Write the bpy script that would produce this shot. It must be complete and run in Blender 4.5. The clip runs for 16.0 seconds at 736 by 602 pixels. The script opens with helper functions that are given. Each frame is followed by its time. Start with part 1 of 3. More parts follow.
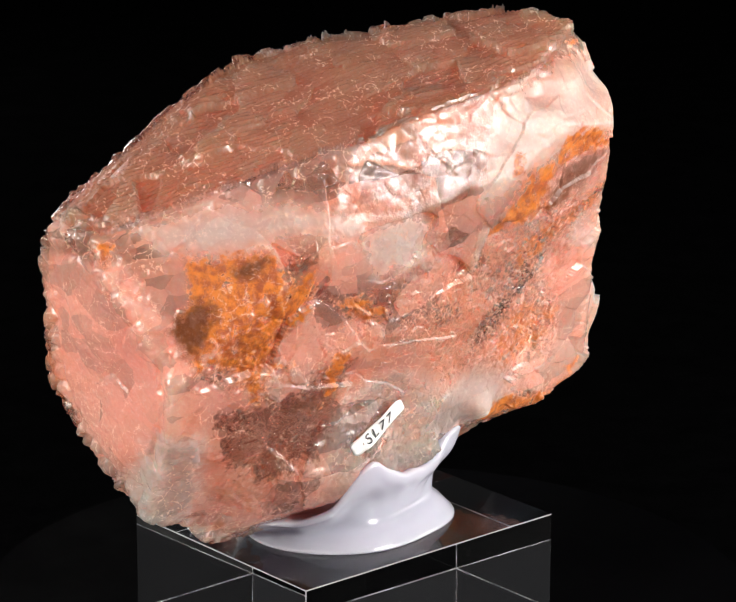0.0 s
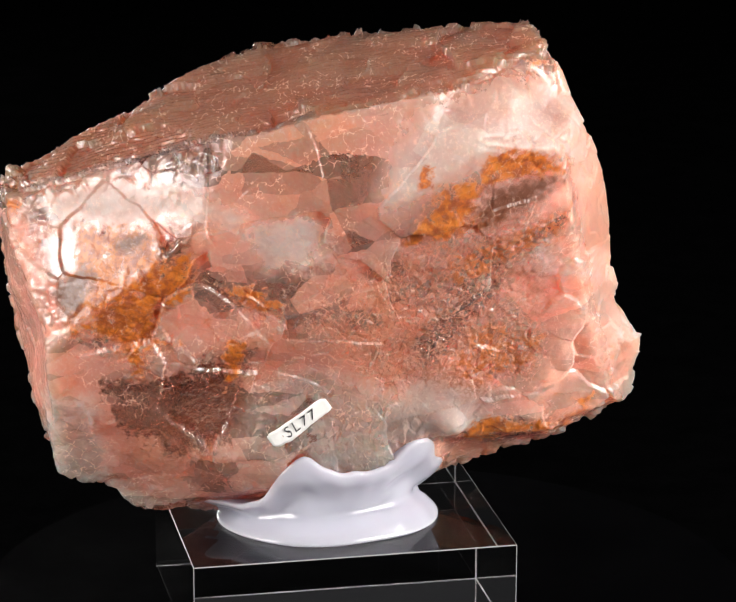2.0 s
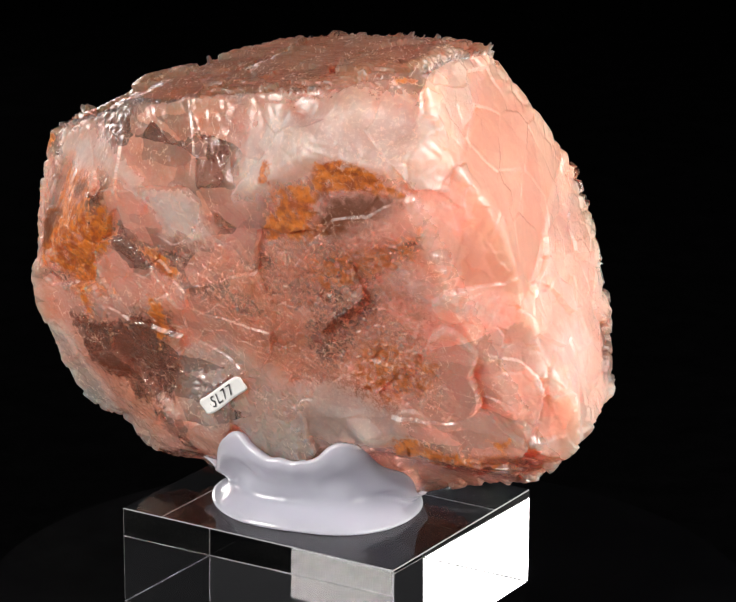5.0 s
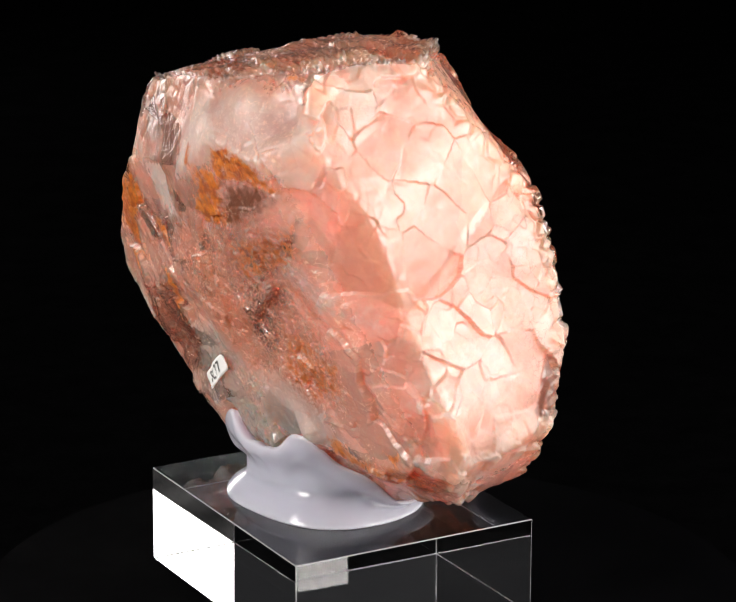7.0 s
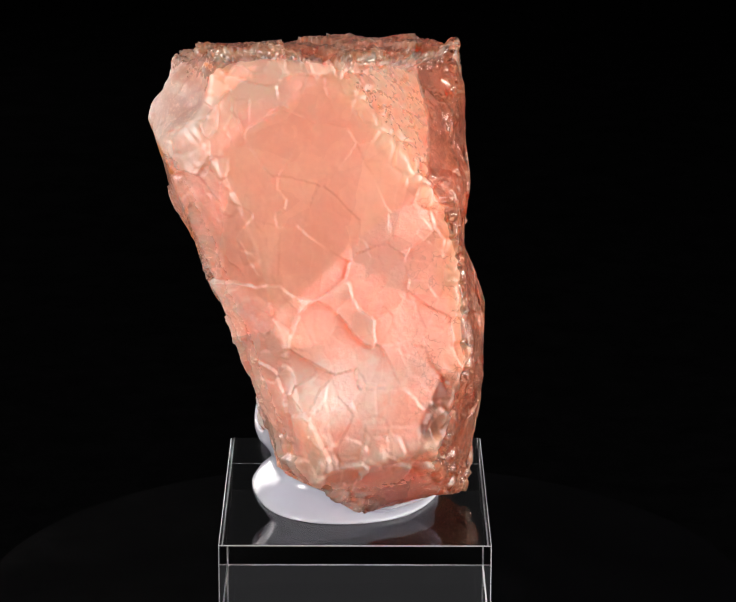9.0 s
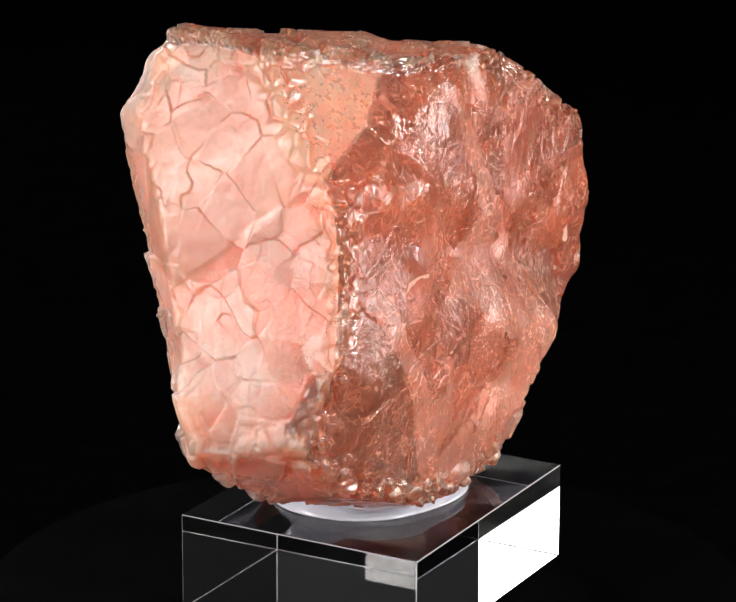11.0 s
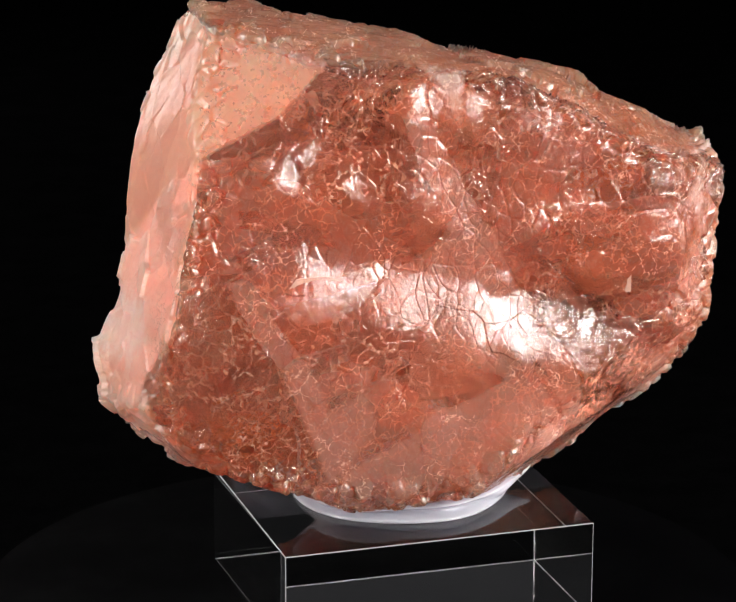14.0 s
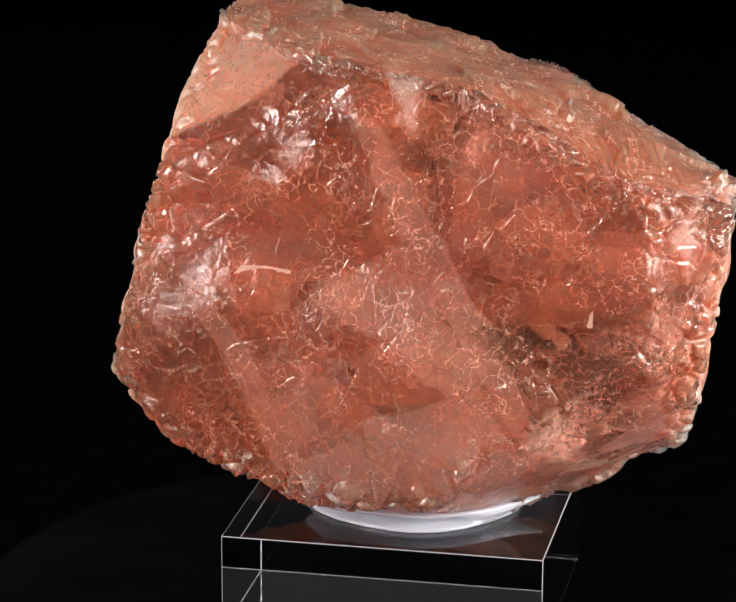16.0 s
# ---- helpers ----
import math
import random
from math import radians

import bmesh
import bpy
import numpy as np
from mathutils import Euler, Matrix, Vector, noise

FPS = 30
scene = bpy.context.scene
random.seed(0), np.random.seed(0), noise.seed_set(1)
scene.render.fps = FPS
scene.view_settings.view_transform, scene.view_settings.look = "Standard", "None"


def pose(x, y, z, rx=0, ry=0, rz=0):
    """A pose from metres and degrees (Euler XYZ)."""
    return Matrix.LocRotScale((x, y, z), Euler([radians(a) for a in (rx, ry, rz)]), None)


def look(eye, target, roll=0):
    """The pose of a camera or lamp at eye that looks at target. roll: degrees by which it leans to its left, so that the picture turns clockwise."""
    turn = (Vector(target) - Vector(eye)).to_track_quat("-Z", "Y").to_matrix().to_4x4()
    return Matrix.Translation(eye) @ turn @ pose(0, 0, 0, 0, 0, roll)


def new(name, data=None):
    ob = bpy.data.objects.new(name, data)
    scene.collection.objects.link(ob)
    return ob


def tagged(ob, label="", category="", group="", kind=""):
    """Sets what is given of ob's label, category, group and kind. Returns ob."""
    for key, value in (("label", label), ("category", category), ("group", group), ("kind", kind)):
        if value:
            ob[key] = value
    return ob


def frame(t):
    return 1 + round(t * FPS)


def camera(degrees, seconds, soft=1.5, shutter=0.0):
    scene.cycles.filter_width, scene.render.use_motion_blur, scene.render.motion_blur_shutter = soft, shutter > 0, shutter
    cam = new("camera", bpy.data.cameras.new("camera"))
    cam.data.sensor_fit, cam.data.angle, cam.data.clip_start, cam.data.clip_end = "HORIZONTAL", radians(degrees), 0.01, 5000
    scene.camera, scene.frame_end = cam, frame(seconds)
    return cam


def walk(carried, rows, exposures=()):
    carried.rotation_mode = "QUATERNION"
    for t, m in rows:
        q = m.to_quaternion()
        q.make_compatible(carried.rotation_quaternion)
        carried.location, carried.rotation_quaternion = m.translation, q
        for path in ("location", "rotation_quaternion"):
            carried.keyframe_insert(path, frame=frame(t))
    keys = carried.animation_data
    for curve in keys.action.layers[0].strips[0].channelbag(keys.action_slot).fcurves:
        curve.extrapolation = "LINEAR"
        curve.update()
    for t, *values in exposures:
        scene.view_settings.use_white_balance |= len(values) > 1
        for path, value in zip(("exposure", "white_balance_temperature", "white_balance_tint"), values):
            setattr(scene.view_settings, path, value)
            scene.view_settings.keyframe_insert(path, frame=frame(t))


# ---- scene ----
# A raw pink beryl crystal on a clear acrylic block, turning on a small turntable before a still camera.
from mathutils.bvhtree import BVHTree

MM = 0.001
DURATION = 16.0

cam = camera(13.012, DURATION, soft=1.5)
AIM = Vector((0.0002, 0.0, 0.05897))
PITCH = radians(16.807)
EYE = AIM - 0.60106 * Vector((0.0, math.cos(PITCH), -math.sin(PITCH)))
walk(cam, [(0.0, look(EYE, AIM, 0.174)), (DURATION, look(EYE, AIM, 0.174))], exposures=[(0.0, 0.0), (DURATION, 0.0)])

# ---- light: a dark studio with softboxes out of view ----
world = bpy.data.worlds.new("studio_dark")
world.use_nodes = True
world.node_tree.nodes["Background"].inputs["Color"].default_value = (0.5, 0.6, 0.8, 1)
world.node_tree.nodes["Background"].inputs["Strength"].default_value = 0.004
scene.world = world


def softbox(name, azimuth, elevation, distance, width, height, watts, color=(1.0, 0.96, 0.92)):
    """A rectangular softbox; azimuth in degrees from +x, counterclockwise."""
    lamp = bpy.data.lights.new(name, "AREA")
    lamp.shape, lamp.size, lamp.size_y, lamp.energy, lamp.color = "RECTANGLE", width, height, watts, color
    a, e = radians(azimuth), radians(elevation)
    at = Vector((0, 0, 0.06)) + distance * Vector((math.cos(e) * math.cos(a), math.cos(e) * math.sin(a), math.sin(e)))
    ob = new(name, lamp)
    ob.matrix_world = look(at, (0, 0, 0.06))
    return ob


softbox("softbox_key", -31.5, 18, 0.75, 0.34, 0.36, 11.0)
softbox("softbox_fill", 210, 18, 0.75, 0.30, 0.36, 7.6)
softbox("softbox_rim", 10, 2, 0.8, 0.30, 0.26, 1.9)
softbox("softbox_back", 118, 3, 0.8, 0.20, 0.26, 1.0)


# ---- node helpers and materials ----
def material(name):
    mat = bpy.data.materials.new(name)
    mat.use_nodes = True
    return mat, mat.node_tree.nodes, mat.node_tree.links, mat.node_tree.nodes["Principled BSDF"]


class Nodes:
    """Short forms for building a node tree."""

    def __init__(self, tree):
        self.tree = tree

    def make(self, kind, values=(), **settings):
        node = self.tree.nodes.new(kind)
        if "operation" in settings:
            node.operation = settings["operation"]
        if "use_clamp" in settings:
            node.use_clamp = settings["use_clamp"]
        if "interpolation_type" in settings:
            node.interpolation_type = settings["interpolation_type"]
        if "feature" in settings:
            node.feature = settings["feature"]
        if "data_type" in settings:
            node.data_type = settings["data_type"]
        for key, value in dict(values).items():
            self.put(node.inputs[key], value)
        return node

    def put(self, socket, value):
        if isinstance(value, bpy.types.NodeSocket):
            self.tree.links.new(value, socket)
        else:
            socket.default_value = value

    def math(self, op, a, b=0.0, clamp=False):
        return self.make("ShaderNodeMath", {0: a, 1: b}, operation=op, use_clamp=clamp).outputs[0]

    def vec(self, op, a, b):
        node = self.make("ShaderNodeVectorMath", {0: a, 1: b}, operation=op)
        return node.outputs["Value"] if op == "LENGTH" else node.outputs["Vector"]

    def ramp(self, value, low, high, a=0.0, b=1.0):
        return self.make("ShaderNodeMapRange", {"Value": value, "From Min": low, "From Max": high, "To Min": a, "To Max": b},
                         interpolation_type="SMOOTHSTEP").outputs["Result"]

    def noise(self, at, scale, detail=4.0, rough=0.55, warp=0.0):
        return self.make("ShaderNodeTexNoise", {"Vector": at, "Scale": scale, "Detail": detail, "Roughness": rough,
                                                "Distortion": warp}).outputs["Fac"]

    def mix(self, fac, a, b):
        node = self.make("ShaderNodeMix", data_type="RGBA")
        self.put(node.inputs[0], fac)
        self.put(node.inputs[6], a)
        self.put(node.inputs[7], b)
        return node.outputs[2]

    def blend(self, fac, a, b):
        node = self.make("ShaderNodeMix", data_type="FLOAT")
        self.put(node.inputs[0], fac)
        self.put(node.inputs[2], a)
        self.put(node.inputs[3], b)
        return node.outputs[0]


def beryl():
    """Pink translucent beryl with milky veils, iron stains on its fractures and clear smoky parts."""
    mat, nodes, links, shader = material("pink_beryl")
    n = Nodes(mat.node_tree)
    at = n.make("ShaderNodeTexCoord").outputs["Object"]
    mm = n.vec("MULTIPLY", at, (1000, 1000, 1000))
    wobble = n.noise(mm, 0.16, 5.0, 0.6)
    fine = n.noise(mm, 0.7, 4.0, 0.6)
    grain = n.noise(mm, 1.5, 4.0, 0.65)
    drift = n.make("ShaderNodeTexNoise", {"Vector": mm, "Scale": 0.45, "Detail": 4.0}).outputs["Color"]
    warped = n.vec("ADD", mm, n.vec("MULTIPLY", n.vec("SUBTRACT", drift, (0.5, 0.5, 0.5)), (3.2, 3.2, 3.2)))

    def shard(scale, salt):
        """A chance value for each angular shard of the broken inside."""
        turned = n.make("ShaderNodeMapping", {"Vector": n.vec("ADD", mm, n.vec("MULTIPLY", drift, (1.2, 1.2, 1.2))), "Location": (salt, 3.0 * salt, 0.0),
                                              "Rotation": (0.5, 0.6, 0.7), "Scale": (1.0, 0.55, 1.0)}).outputs[0]
        cell = n.make("ShaderNodeTexVoronoi", {"Vector": turned, "Scale": scale}, feature="F1").outputs["Color"]
        return n.make("ShaderNodeSeparateXYZ", {"Vector": cell}).outputs["X"]

    large, small = shard(0.095, 4.0), shard(0.26, 9.0)
    shards = n.math("ADD", n.math("MULTIPLY", large, 0.6), n.math("MULTIPLY", small, 0.4))

    def zone(kind, edge=0.15, rag=0.0, with_noise=None):
        node = n.make("ShaderNodeAttribute")
        node.attribute_name = kind
        value = node.outputs["Fac"]
        if rag:
            stir = n.math("MULTIPLY", n.math("SUBTRACT", with_noise or fine, 0.5), rag)
            value = n.math("ADD", value, n.math("MULTIPLY", stir, n.math("MULTIPLY", value, 4.0, True)))
        return n.ramp(value, 0.5 - edge, 0.5 + edge)

    def lines(scale, low, high):
        edge = n.make("ShaderNodeTexVoronoi", {"Vector": warped, "Scale": scale}, feature="DISTANCE_TO_EDGE").outputs["Distance"]
        return n.ramp(edge, low, high, 1.0, 0.0)

    def over(color, mask, amount, paint):
        return n.mix(n.math("MULTIPLY", mask, amount), color, (*paint, 1))

    parts = n.make("ShaderNodeSeparateXYZ", {"Vector": mm}).outputs
    milk, frost_glint, glass = zone("milk", 0.5, 0.6, wobble), zone("frost_glint", 0.5, 1.6), zone("glass", 0.5, 0.9)
    smoke, dusk = zone("smoke", 0.5, 1.8), zone("dusk", 0.25, 0.5)
    salmon, cap, pale = zone("salmon", 0.4, 0.6, wobble), zone("cap", 0.3), zone("pale", 0.25, 0.5)
    rust, umber = zone("rust", 0.3, 2.0), zone("umber", 0.5, 1.6)
    rust = n.math("MULTIPLY", rust, n.ramp(n.noise(mm, 0.4, 5.0, 0.7), 0.36, 0.46, 0.15, 1.0))
    speck = n.math("MULTIPLY", zone("speck", 0.3, 1.2), n.ramp(n.noise(mm, 0.8, 4.0, 0.7), 0.47, 0.53))
    veins = n.math("MULTIPLY", lines(0.8, 0.03, 0.16), n.ramp(n.noise(mm, 0.4, 3.0), 0.38, 0.55))
    veins = n.math("MAXIMUM", veins, n.math("MULTIPLY", n.ramp(n.noise(mm, 1.3, 3.0, 0.6), 0.56, 0.62), 0.9))
    net = n.math("MULTIPLY", zone("net", 0.45, 0.7, wobble), veins)
    back = n.ramp(parts["X"], 2.0, 16.0)
    layered, ending = zone("layered", 0.4), zone("ending", 0.4)

    color = n.mix(n.ramp(n.noise(mm, 0.045, 3.0), 0.35, 0.65), (0.93, 0.38, 0.24, 1), (0.92, 0.46, 0.38, 1))
    color = n.mix(n.math("MULTIPLY", n.ramp(shards, 0.25, 0.75), 0.45), color, (0.94, 0.62, 0.53, 1))
    color = over(color, n.math("SUBTRACT", 1.0, back), 0.3, (0.94, 0.56, 0.44))
    # Deeper red towards the back, which also dims that side through its colour.
    color = over(color, back, 0.65, (0.84, 0.25, 0.13))
    color = over(color, layered, 0.7, (0.92, 0.40, 0.23))
    # Paler end face: the side light shining through is put into the colour.
    color = over(color, ending, 0.5, (0.95, 0.50, 0.37))
    color = over(color, salmon, 0.65, (0.94, 0.44, 0.35))
    color = over(color, cap, 0.5, (0.95, 0.45, 0.29))
    color = over(color, pale, 0.22, (0.94, 0.60, 0.51))
    color = over(color, glass, 0.7, (0.95, 0.80, 0.71))
    color = over(color, smoke, 0.6, (0.55, 0.25, 0.16))
    color = over(color, dusk, 0.5, (0.58, 0.24, 0.13))
    color = over(color, milk, 0.7, (0.38, 0.35, 0.33))
    color = over(color, frost_glint, 0.5, (0.86, 0.74, 0.69))
    streak = n.ramp(n.noise(mm, 0.5, 5.0, 0.7), 0.4, 0.62)
    color = n.mix(n.math("MULTIPLY", rust, 0.92), color, n.mix(streak, (0.74, 0.20, 0.0, 1), (0.34, 0.055, 0.0, 1)))
    color = over(color, speck, 0.9, (0.55, 0.13, 0.01))
    color = over(color, umber, 0.92, (0.12, 0.028, 0.002))
    color = over(color, net, 0.8, (0.34, 0.08, 0.01))
    cracks = n.math("MULTIPLY", lines(0.45, 0.012, 0.06), n.ramp(n.noise(mm, 0.1, 3.0), 0.42, 0.52))
    cracks = n.math("MULTIPLY", cracks, n.math("MULTIPLY", back, n.ramp(fine, 0.36, 0.5)))
    color = over(color, cracks, 0.7, (0.30, 0.11, 0.06))
    # Pale crack lines: the glinting of cracks is painted into the colour.
    glint_hairs = n.math("MULTIPLY", lines(0.36, 0.008, 0.04), n.ramp(n.noise(n.vec("ADD", mm, (40, 0, 0)), 0.12, 3.0), 0.46, 0.54))
    even = n.math("SUBTRACT", 1.0, n.math("MAXIMUM", cap, ending))
    glint_hairs = n.math("MULTIPLY", glint_hairs, n.math("MULTIPLY", even, n.ramp(grain, 0.4, 0.55)))
    color = over(color, glint_hairs, 0.5, (0.97, 0.66, 0.50))
    stained = n.math("MAXIMUM", n.math("MAXIMUM", rust, umber), n.math("MAXIMUM", net, speck))
    flecks = n.math("MULTIPLY", n.ramp(grain, 0.5, 0.68), n.math("SUBTRACT", 0.3, n.math("MULTIPLY", stained, 0.25)))
    color = n.mix(n.math("MULTIPLY", flecks, n.ramp(even, 0.0, 1.0, 0.2, 1.0)), color, (0.96, 0.74, 0.64, 1))
    cloudy = n.ramp(n.math("ADD", n.math("MULTIPLY", shards, 0.5), n.math("MULTIPLY", fine, 0.5)), 0.3, 0.7, 0.86, 1.06)
    color = n.vec("MULTIPLY", color, n.make("ShaderNodeCombineXYZ", {0: n.math("POWER", cloudy, 0.6), 1: cloudy, 2: cloudy}).outputs[0])
    links.new(color, shader.inputs["Base Color"])

    see = n.ramp(shards, 0.2, 0.8, 0.45, 0.9)
    see = n.blend(back, see, n.ramp(shards, 0.2, 0.8, 0.8, 0.97))
    see = n.blend(ending, see, n.ramp(shards, 0.2, 0.8, 0.25, 0.6))
    see = n.blend(salmon, see, n.ramp(shards, 0.2, 0.8, 0.25, 0.6))
    see = n.blend(layered, see, 0.72)
    see = n.blend(cap, see, 0.55)
    see = n.blend(n.math("MULTIPLY", pale, 0.35), see, 0.55)
    see = n.blend(n.math("MULTIPLY", milk, 0.9), see, 0.15)
    see = n.blend(n.math("MULTIPLY", frost_glint, 0.8), see, 0.45)
    see = n.math("MAXIMUM", see, n.math("MAXIMUM", n.math("MULTIPLY", glass, 0.65), n.math("MULTIPLY", n.math("MAXIMUM", smoke, dusk), 0.88)))
    see = n.math("MULTIPLY", see, n.math("SUBTRACT", 1.0, n.math("MULTIPLY", n.math("MAXIMUM", cracks, glint_hairs), 0.5)))
    see = n.blend(n.math("MULTIPLY", stained, 0.8), see, 0.2)
    links.new(see, shader.inputs["Transmission Weight"])
    links.new(n.ramp(stained, 0.0, 0.8, 1.0, 0.2), shader.inputs["Subsurface Weight"])
    shader.inputs["IOR"].default_value = 1.58
    shader.inputs["Subsurface Radius"].default_value = (1.0, 0.55, 0.42)
    shader.inputs["Subsurface Scale"].default_value = 0.022
    gloss = n.math("ADD", n.ramp(fine, 0.3, 0.7, 0.03, 0.16), n.math("MULTIPLY", n.math("MAXIMUM", milk, n.math("MAXIMUM", n.math("MULTIPLY", cap, 0.5), n.math("MULTIPLY", ending, 0.75))), 0.42))
    links.new(n.blend(n.math("MULTIPLY", stained, 0.8), gloss, 0.5), shader.inputs["Roughness"])
    relief = n.math("ADD", n.math("MULTIPLY", fine, 0.6), grain)
    keen = n.blend(n.math("MAXIMUM", milk, cap), n.ramp(n.noise(mm, 0.13, 3.0), 0.38, 0.62, 0.08, 0.32), 0.02)
    bump = n.make("ShaderNodeBump", {"Height": relief, "Strength": keen, "Distance": 0.0005})
    links.new(bump.outputs["Normal"], shader.inputs["Normal"])
    return mat


def simple(name, color, rough, scale=40.0, vary=0.15, bump=0.0, **extra):
    mat, nodes, links, shader = material(name)
    n = Nodes(mat.node_tree)
    at = n.make("ShaderNodeTexCoord").outputs["Object"]
    grain = n.noise(at, scale, 5.0, 0.6)
    stain = n.noise(at, scale * 0.12, 3.0)
    both = n.math("ADD", n.math("MULTIPLY", grain, 0.5), n.math("MULTIPLY", stain, 0.5))
    dark = tuple(c * (1 - vary) for c in color) + (1,)
    light = tuple(min(1, c * (1 + vary)) for c in color) + (1,)
    links.new(n.mix(n.ramp(both, 0.3, 0.7), dark, light), shader.inputs["Base Color"])
    links.new(n.ramp(stain, 0.3, 0.7, rough * 0.8, rough * 1.2), shader.inputs["Roughness"])
    for key, value in extra.items():
        shader.inputs[key.replace("_", " ")].default_value = value
    if bump:
        links.new(n.make("ShaderNodeBump", {"Height": grain, "Strength": bump, "Distance": 0.0005}).outputs["Normal"], shader.inputs["Normal"])
    return mat


BERYL = beryl()
PUTTY = simple("white_putty", (0.44, 0.44, 0.51), 0.17, 90, 0.03, 0.0, Subsurface_Weight=1.0, Subsurface_Scale=0.006,
               Subsurface_Radius=(1.0, 0.9, 0.95), Coat_Weight=0.1, Coat_Roughness=0.1)
PAPER = simple("white_paper", (0.82, 0.81, 0.79), 0.6, 900, 0.04, 0.1)
INK = simple("black_ink", (0.015, 0.015, 0.02), 0.5, 900, 0.1)
BLACK_TOP = simple("black_felt_turntable", (0.0005, 0.0005, 0.0008), 0.8, 300, 0.25, 0.1, Specular_IOR_Level=0.02)
BLACK_CLOTH = simple("black_velvet", (0.0012, 0.0012, 0.0013), 0.95, 900, 0.3, 0.2, Specular_IOR_Level=0.0)
GREY_WALL = simple("unseen_wall_grey", (0.07, 0.072, 0.08), 0.8, 30, 0.06, 0.1)


def acrylic():
    mat, nodes, links, shader = material("clear_acrylic")
    n = Nodes(mat.node_tree)
    shader.inputs["Base Color"].default_value = (0.97, 0.98, 0.985, 1)
    shader.inputs["Transmission Weight"].default_value = 1.0
    shader.inputs["IOR"].default_value = 1.49
    at = n.make("ShaderNodeTexCoord").outputs["Object"]
    smear = n.noise(at, 120.0, 5.0, 0.65, 1.0)
    links.new(n.ramp(smear, 0.55, 0.8, 0.004, 0.06), shader.inputs["Roughness"])
    return mat


ACRYLIC = acrylic()
# Opaque grey for the chamfers: the glint of polished edges painted as colour.
EDGE = simple("glint_acrylic_edge", (0.30, 0.30, 0.31), 0.35, 300, 0.05)


# ---- building helpers ----
def part(name, source, mat, parent=None, label="", smooth=True):
    """Link a bmesh or mesh as one object under parent."""
    if isinstance(source, bmesh.types.BMesh):
        mesh = bpy.data.meshes.new(name)
        source.to_mesh(mesh)
        source.free()
    else:
        mesh = source
    if mat:
        mesh.materials.clear()
        mesh.materials.append(mat)
    if smooth:
        mesh.polygons.foreach_set("use_smooth", [True] * len(mesh.polygons))
    ob = new(name, mesh)
    if parent:
        ob.parent = parent
    if label:
        tagged(ob, label)
    return ob


def aim_from(azimuth, elevation):
    a, e = radians(azimuth), radians(elevation)
    return np.array((math.cos(e) * math.cos(a), math.cos(e) * math.sin(a), math.sin(e)))


# ---- setting ----
def build_setting():
    bm = bmesh.new()
    bmesh.ops.create_cube(bm, size=1.0, matrix=Matrix.Translation((0, 0, -0.075)) @ Matrix.Diagonal((3.0, 3.4, 0.03, 1)))
    tagged(part("ground", bm, BLACK_CLOTH, smooth=False), "black cloth tabletop under the turntable", "table", kind="structure")
    # Unseen walls and ceiling, added so the block mirrors a dim grey.
    bm = bmesh.new()
    bmesh.ops.create_cube(bm, size=1.0, matrix=Matrix.Translation((0, 1.72, 0.9)) @ Matrix.Diagonal((3.0, 0.02, 1.94, 1)))
    tagged(part("wall_north", bm, GREY_WALL, smooth=False), "unseen grey wall added for reflections in the block", "wall", kind="structure")
    for name, at, size in (("wall_east", (1.52, 0, 0.9), (0.02, 3.42, 2.0)), ("wall_west", (-1.52, 0, 0.9), (0.02, 3.42, 2.0)),
                           ("wall_south", (0, -1.72, 0.9), (3.0, 0.02, 2.0)), ("ceiling", (0, 0, 1.93), (3.06, 3.46, 0.04))):
        bm = bmesh.new()
        bmesh.ops.create_cube(bm, size=1.0, matrix=Matrix.Translation(at) @ Matrix.Diagonal((*size, 1)))
        tagged(part(name, bm, GREY_WALL, smooth=False), "unseen added grey " + name.split("_")[0], name.split("_")[0], kind="structure")


build_setting()

# ---- the crystal: facets round a centre (azimuth, elevation, distance in mm) ----
CENTRE = np.array((-3.0, 8.0, 68.0))
FACETS, LOBES = [], []


def facet(azimuth, elevation, distance):
    FACETS.append(aim_from(azimuth, elevation) / distance)


def lobe(azimuth, elevation, height, spread):
    LOBES.append((aim_from(azimuth, elevation), height, radians(spread)))


facet(-175.7, -62.5, 40.2)
facet(165.0, -30.4, 34.7)
facet(167.7, 10.0, 35.8)
facet(143.4, 19.1, 42.4)
facet(109.3, 61.8, 41.3)
facet(111.6, 75.7, 37.6)
facet(94.7, -9.0, 56.7)
facet(50.7, 55.2, 42.1)
facet(40.6, -46.8, 45.8)
facet(36.6, 1.9, 45.1)
facet(26.1, -26.6, 40.2)
facet(4.0, -66.8, 48.2)
facet(-6.7, 9.0, 25.5)
facet(-5.2, -8.8, 28.8)
facet(19.8, 79.4, 40.2)
facet(-26.7, 39.2, 38.7)
facet(-25.6, -11.3, 40.7)
facet(-56.9, -65.2, 49.9)
facet(-73.4, -39.9, 57.4)
facet(-83.8, 13.9, 48.7)
facet(-92.3, 25.2, 51.4)
facet(-131.3, -2.4, 47.1)
facet(-157.7, -53.7, 38.9)
facet(-171.9, -20.2, 26.5)
facet(173.3, -15.4, 26.7)
facet(-164.0, 32.6, 50.4)
facet(-0.7, 5.1, 27.9)
facet(6.3, 0.4, 26.9)
facet(-0.7, 5.1, 27.9)
facet(-0.6, 5.0, 27.8)
facet(-0.9, 5.2, 27.9)
facet(-0.8, 5.1, 27.9)
facet(-0.6, 5.0, 27.7)
